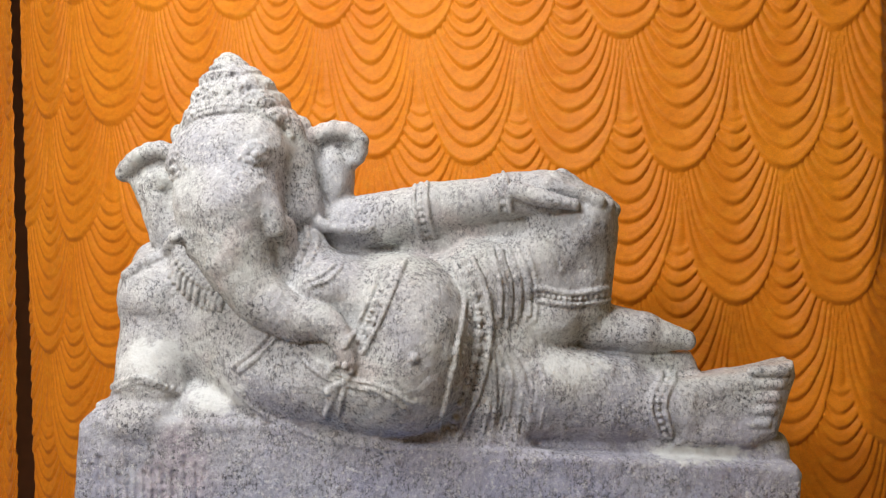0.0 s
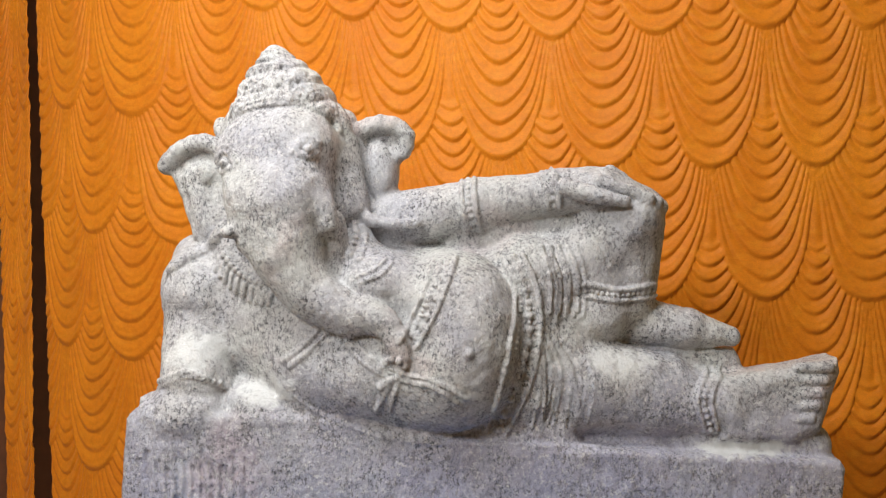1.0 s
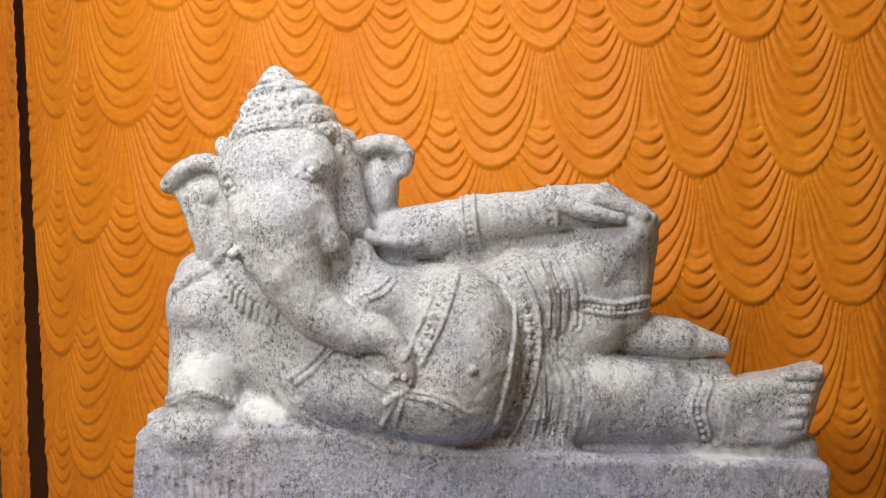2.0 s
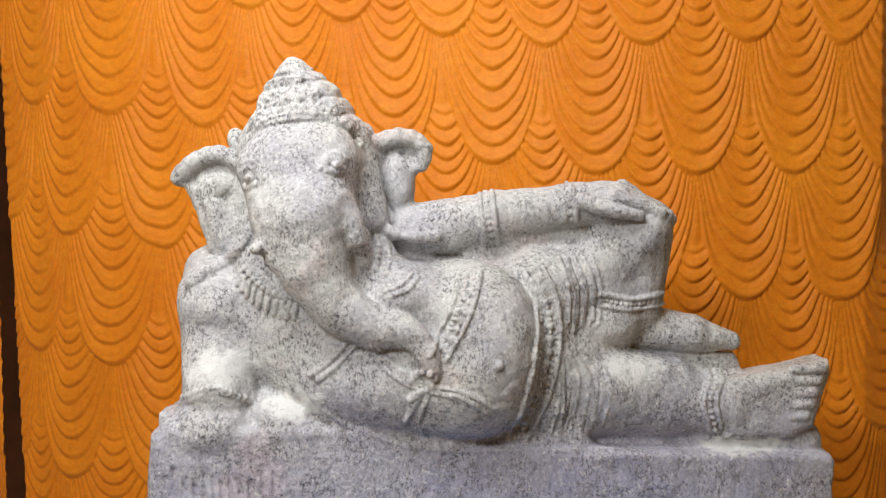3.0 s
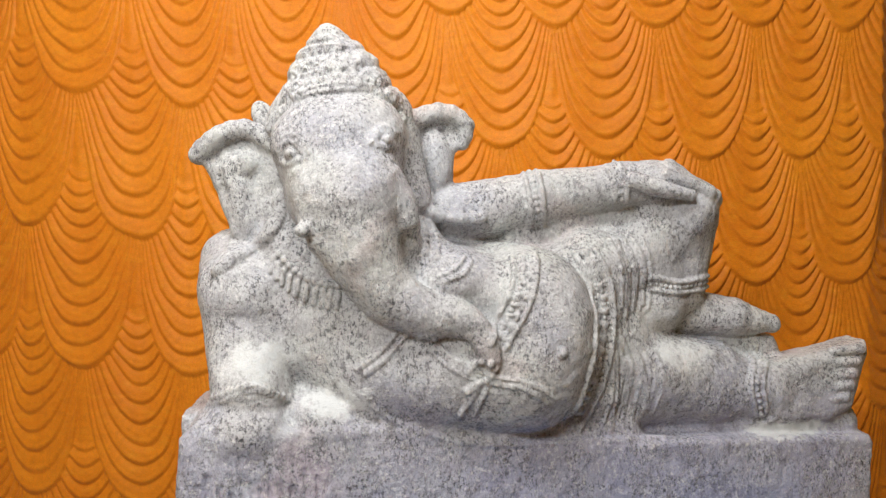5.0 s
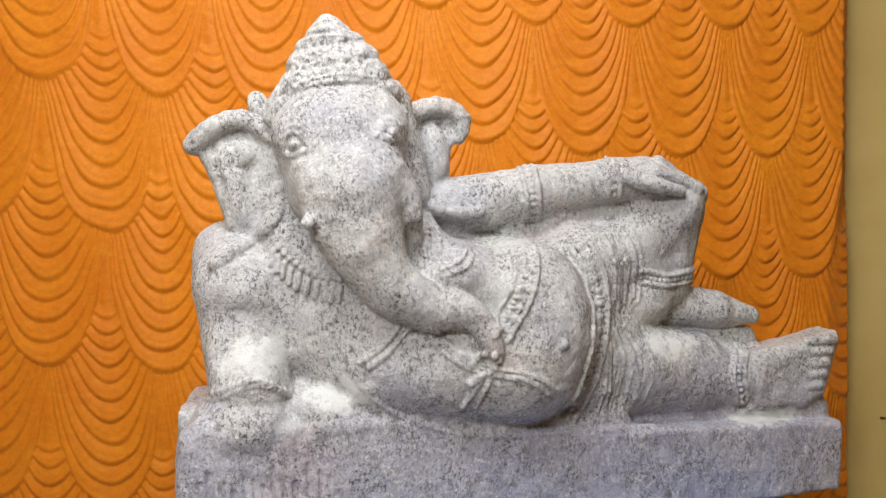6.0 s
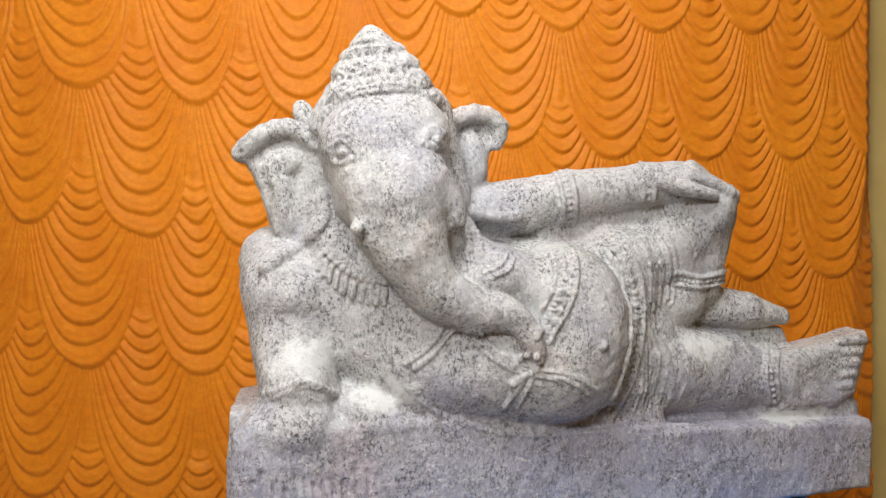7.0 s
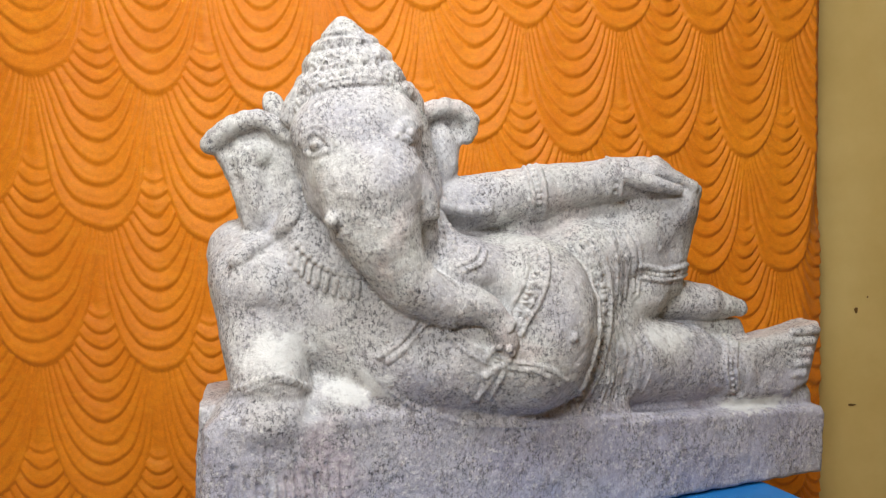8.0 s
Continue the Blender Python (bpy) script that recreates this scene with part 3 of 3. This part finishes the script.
# lying leg and foot
limb((-0.053, 1.388, 1.056), (0.152, 1.388, 1.042), 0.092, 0.070, 0.012)
limb((0.035, 1.374, 1.075), (0.175, 1.386, 1.066), 0.085, 0.060, 0.014)
limb((0.152, 1.388, 1.042), (0.276, 1.388, 1.033), 0.070, 0.056, 0.012)
slab(((0.265, 1.086), (0.401, 1.108), (0.479, 1.126), (0.484, 1.098), (0.449, 0.992), (0.402, 0.966), (0.266, 0.970)), 1.396, 0.048, 0.026, 0.012, 4)

# toes
for i in range(5):
    limb((0.405 - 0.004 * i, 1.358, 1.106 - 0.023 * i), (0.456 - 0.008 * i, 1.353, 1.110 - 0.023 * i), 0.0098, 0.0110, 0.002)
GROUND = FIELD.copy()
# eyes and brows
beads(((-0.603, 1.470), (-0.602, 1.470)), 0.0095, 1, 0.002)
beads(((-0.604, 1.471), (-0.603, 1.471)), 0.0045, 1, -0.007)
cord(((-0.622, 1.470), (-0.612, 1.488), (-0.594, 1.488), (-0.580, 1.468)), 0.0034, 0.0)
cord(((-0.620, 1.464), (-0.603, 1.453), (-0.584, 1.460)), 0.004, 0.0)
beads(((-0.453, 1.490), (-0.452, 1.490)), 0.0095, 1, 0.002)
beads(((-0.453, 1.491), (-0.452, 1.491)), 0.0045, 1, -0.007)
cord(((-0.472, 1.487), (-0.458, 1.504), (-0.440, 1.496)), 0.0034, 0.0)
cord(((-0.467, 1.482), (-0.453, 1.478), (-0.441, 1.486)), 0.004, 0.0)
cord(((-0.627, 1.474), (-0.614, 1.497), (-0.590, 1.497), (-0.572, 1.470)), 0.0035, 0.0)
cord(((-0.479, 1.483), (-0.461, 1.512), (-0.435, 1.503)), 0.0035, 0.0)
# crown: band, rows of petals, rings
cord(((-0.617, 1.555), (-0.575, 1.570), (-0.518, 1.578), (-0.464, 1.574), (-0.432, 1.560)), 0.0050, 0.001, 24)
petals(((-0.613, 1.565), (-0.572, 1.583), (-0.519, 1.590), (-0.469, 1.586), (-0.436, 1.567)), 9, 0.0105, 0.021, 0.0040)
beads(((-0.627, 1.538), (-0.612, 1.558), (-0.588, 1.576)), 0.0075, 5, 0.0)
beads(((-0.422, 1.538), (-0.430, 1.560), (-0.449, 1.576)), 0.0075, 5, 0.0)
petals(((-0.601, 1.596), (-0.562, 1.605), (-0.520, 1.611), (-0.478, 1.607), (-0.455, 1.595)), 8, 0.0085, 0.016, 0.0034)
petals(((-0.596, 1.617), (-0.559, 1.622), (-0.525, 1.627), (-0.491, 1.625), (-0.474, 1.615)), 7, 0.0075, 0.014, 0.0030)
petals(((-0.586, 1.636), (-0.557, 1.639), (-0.528, 1.643), (-0.499, 1.640), (-0.487, 1.634)), 6, 0.0062, 0.011, 0.0028)
beads(((-0.616, 1.566), (-0.571, 1.580), (-0.519, 1.586), (-0.467, 1.583), (-0.434, 1.569)), 0.0050, 26, 0.0)
cord(((-0.581, 1.650), (-0.545, 1.654), (-0.503, 1.652)), 0.004, 0.0)
cord(((-0.570, 1.665), (-0.544, 1.668), (-0.520, 1.665)), 0.004, 0.0)
cord(((-0.565, 1.681), (-0.547, 1.683), (-0.531, 1.680)), 0.003, 0.0)
# ribbon lying over the shoulder
cord(((-0.634, 1.412), (-0.634, 1.366), (-0.668, 1.328), (-0.732, 1.284)), 0.0105, -0.002, 22, 0.005)
# necklaces
for p in spline(((-0.640, 1.303), (-0.612, 1.272), (-0.570, 1.250), (-0.533, 1.243)), 9):
    cord(((p[0], p[1] + 0.003), (p[0] - 0.002, p[1] - 0.008), (p[0] - 0.004, p[1] - 0.020)), 0.0050, -0.002, 5, 0.001)
beads(((-0.631, 1.311), (-0.602, 1.281), (-0.566, 1.264), (-0.533, 1.257)), 0.0058, 10, -0.002)
beads(((-0.394, 1.367), (-0.387, 1.340), (-0.390, 1.310)), 0.0075, 6, 0.001)
beads(((-0.381, 1.361), (-0.368, 1.335), (-0.372, 1.301)), 0.0065, 7, 0.001)
cord(((-0.371, 1.273), (-0.342, 1.285), (-0.325, 1.303)), 0.0035, 0.0)
cord(((-0.360, 1.264), (-0.329, 1.277), (-0.313, 1.297)), 0.0035, 0.0)
# broad strap over the belly
cord(((-0.242, 1.302), (-0.250, 1.258), (-0.272, 1.209), (-0.292, 1.167)), 0.0048, -0.001, 24)
cord(((-0.203, 1.308), (-0.214, 1.261), (-0.234, 1.209), (-0.265, 1.154)), 0.0048, -0.001, 24)
keys(((-0.242, 1.298), (-0.250, 1.258), (-0.272, 1.209), (-0.290, 1.171)), ((-0.204, 1.304), (-0.214, 1.261), (-0.234, 1.209), (-0.264, 1.159)), 9, 0.0040)
# jewelled girdle and skirt
cord(((-0.123, 1.305), (-0.102, 1.254), (-0.107, 1.179), (-0.124, 1.091), (-0.154, 0.996)), 0.0050, -0.001, 26)
cord(((-0.088, 1.309), (-0.063, 1.253), (-0.058, 1.168), (-0.078, 1.076), (-0.118, 0.992)), 0.0050, -0.001, 26)
beads(((-0.106, 1.303), (-0.082, 1.243), (-0.078, 1.168), (-0.098, 1.092), (-0.130, 1.001)), 0.0100, 13, 0.001)
beads(((-0.106, 1.303), (-0.082, 1.243), (-0.078, 1.168), (-0.098, 1.092), (-0.130, 1.001)), 0.0052, 26, -0.004)
beads(((-0.116, 1.295), (-0.093, 1.243), (-0.096, 1.176), (-0.114, 1.087)), 0.0046, 26, 0.0)
beads(((-0.097, 1.301), (-0.071, 1.243), (-0.067, 1.168), (-0.084, 1.076)), 0.0046, 26, 0.0)
cord(((-0.044, 1.306), (-0.028, 1.253), (-0.029, 1.189)), 0.0035, 0.0)
cord(((-0.027, 1.314), (-0.009, 1.264), (-0.011, 1.199)), 0.0035, 0.0)
cord(((-0.055, 1.158), (-0.049, 1.076), (-0.058, 0.991)), 0.0035, 0.0)
cord(((-0.034, 1.164), (-0.002, 1.106), (0.013, 1.042)), 0.0035, 0.0)
for i in range(6):
    beads(((-0.070 + 0.013 * i, 1.172 - 0.004 * i), (-0.056 + 0.018 * i + 0.004 * math.sin(3 * i), 1.10), (-0.072 + 0.020 * i, 1.005)), 0.0036, 27 + i % 3, 0.0006)
for i in range(4):
    beads(((-0.055 + 0.016 * i, 1.325), (-0.040 + 0.017 * i, 1.27), (-0.040 + 0.017 * i, 1.21)), 0.0048, 16, 0.0)
# scarf and knot
cord(((-0.401, 1.179), (-0.379, 1.146), (-0.337, 1.116), (-0.288, 1.099), (-0.230, 1.088), (-0.191, 1.059)), 0.0036, 0.0, 24)
cord(((-0.383, 1.181), (-0.363, 1.152), (-0.325, 1.126), (-0.281, 1.110), (-0.225, 1.099), (-0.183, 1.071)), 0.0036, 0.0, 24)
beads(((-0.392, 1.180), (-0.371, 1.149), (-0.331, 1.121), (-0.285, 1.104), (-0.228, 1.093)), 0.0036, 34, 0.0)
cord(((-0.437, 1.183), (-0.470, 1.149), (-0.505, 1.124)), 0.0038, 0.0)
cord(((-0.422, 1.180), (-0.454, 1.145), (-0.490, 1.117)), 0.0038, 0.0)
beads(((-0.325, 1.120), (-0.308, 1.136), (-0.286, 1.129), (-0.290, 1.109), (-0.313, 1.099), (-0.326, 1.088)), 0.0075, 9, 0.0)
cord(((-0.306, 1.099), (-0.326, 1.064), (-0.338, 1.044)), 0.0034, 0.0)
cord(((-0.294, 1.097), (-0.306, 1.065), (-0.314, 1.042)), 0.0034, 0.0)
# armlet, bracelets, anklets
for dx in (-0.012, 0.012):
    cord(((-0.190 + dx, 1.455), (-0.186 + dx, 1.41), (-0.178 + dx, 1.355)), 0.0052, -0.001)
beads(((-0.190, 1.452), (-0.186, 1.41), (-0.178, 1.36)), 0.0062, 9, 0.0)
for dx in (-0.010, 0.010):
    cord(((-0.047 + dx, 1.475), (-0.037 + dx, 1.44), (-0.032 + dx, 1.398)), 0.0050, -0.001)
beads(((-0.047, 1.472), (-0.037, 1.44), (-0.032, 1.40)), 0.0055, 7, 0.0)
cord(((0.024, 1.258), (0.088, 1.247), (0.153, 1.256)), 0.0055, -0.001)
cord(((0.027, 1.236), (0.089, 1.227), (0.157, 1.235)), 0.0045, -0.001)
beads(((0.027, 1.247), (0.088, 1.237), (0.151, 1.246)), 0.0055, 13, 0.0)
cord(((0.253, 1.099), (0.223, 1.054), (0.241, 0.993)), 0.0045, 0.0)
cord(((0.278, 1.099), (0.248, 1.054), (0.263, 0.993)), 0.0045, 0.0)
beads(((0.266, 1.096), (0.236, 1.054), (0.250, 0.996)), 0.0062, 10, 0.001)
beads(((-0.732, 1.085), (-0.670, 1.105), (-0.617, 1.079)), 0.0060, 15, 0.001)
cord(((-0.746, 1.068), (-0.670, 1.097), (-0.614, 1.070)), 0.0042, 0.002)
# ledge under the body
cord(((-0.478, 1.061), (-0.430, 1.028), (-0.319, 0.989), (-0.175, 0.976), (0.044, 0.966)), 0.0055, 0.003, 26)
# folds of the skirt, lines of the brow and the trunk
for i in range(4):
    cord(((-0.075 + 0.020 * i, 1.178 - 0.006 * i), (-0.055 + 0.026 * i, 1.09), (-0.070 + 0.028 * i, 1.01)), 0.0024, 0.001, 14)
for i in range(4):
    cord(((-0.045 + 0.017 * i, 1.335), (-0.030 + 0.018 * i, 1.27), (-0.032 + 0.018 * i, 1.20)), 0.0028, 0.0, 10)
# navel, knee
beads(((-0.177, 1.148), (-0.176, 1.148)), 0.010, 1, 0.004)
cord(((0.027, 1.353), (0.052, 1.327), (0.065, 1.295)), 0.003, 0.0, 8, 0.004, True)
# upright strokes of the chisel on the block
for i in range(11):
    a = -0.738 + 0.0165 * i + 0.004 * math.sin(7 * i)
    cord(((a, 0.965 - 0.012 * (i % 3)), (a + 0.003, 0.92), (a - 0.002, 0.865 - 0.01 * (i % 4))), 0.0026, 0.0, 10, 0.006, True)

# ---- roughness of the hewn surface, then the skin ----
for cell, high, seed in ((12, 0.0022, 11), (5, 0.0015, 12)):
    grid = np.random.RandomState(seed).uniform(-1, 1, [c // cell + 3 for c in COUNT]).astype(np.float32)
    for axis in range(3):
        at = np.arange(COUNT[axis]) / cell
        i = at.astype(int)
        w = (at - i).astype(np.float32).reshape([-1 if a == axis else 1 for a in range(3)])
        grid = np.take(grid, i, axis) * (1 - w) + np.take(grid, i + 1, axis) * w
    FIELD += high * grid
FIELD[0], FIELD[-1], FIELD[:, 0], FIELD[:, -1], FIELD[:, :, 0], FIELD[:, :, -1] = (0.06,) * 6
tagged(skin("statue", FIELD, STONE), "grey speckled granite statue of a reclining elephant-headed figure", "statue")
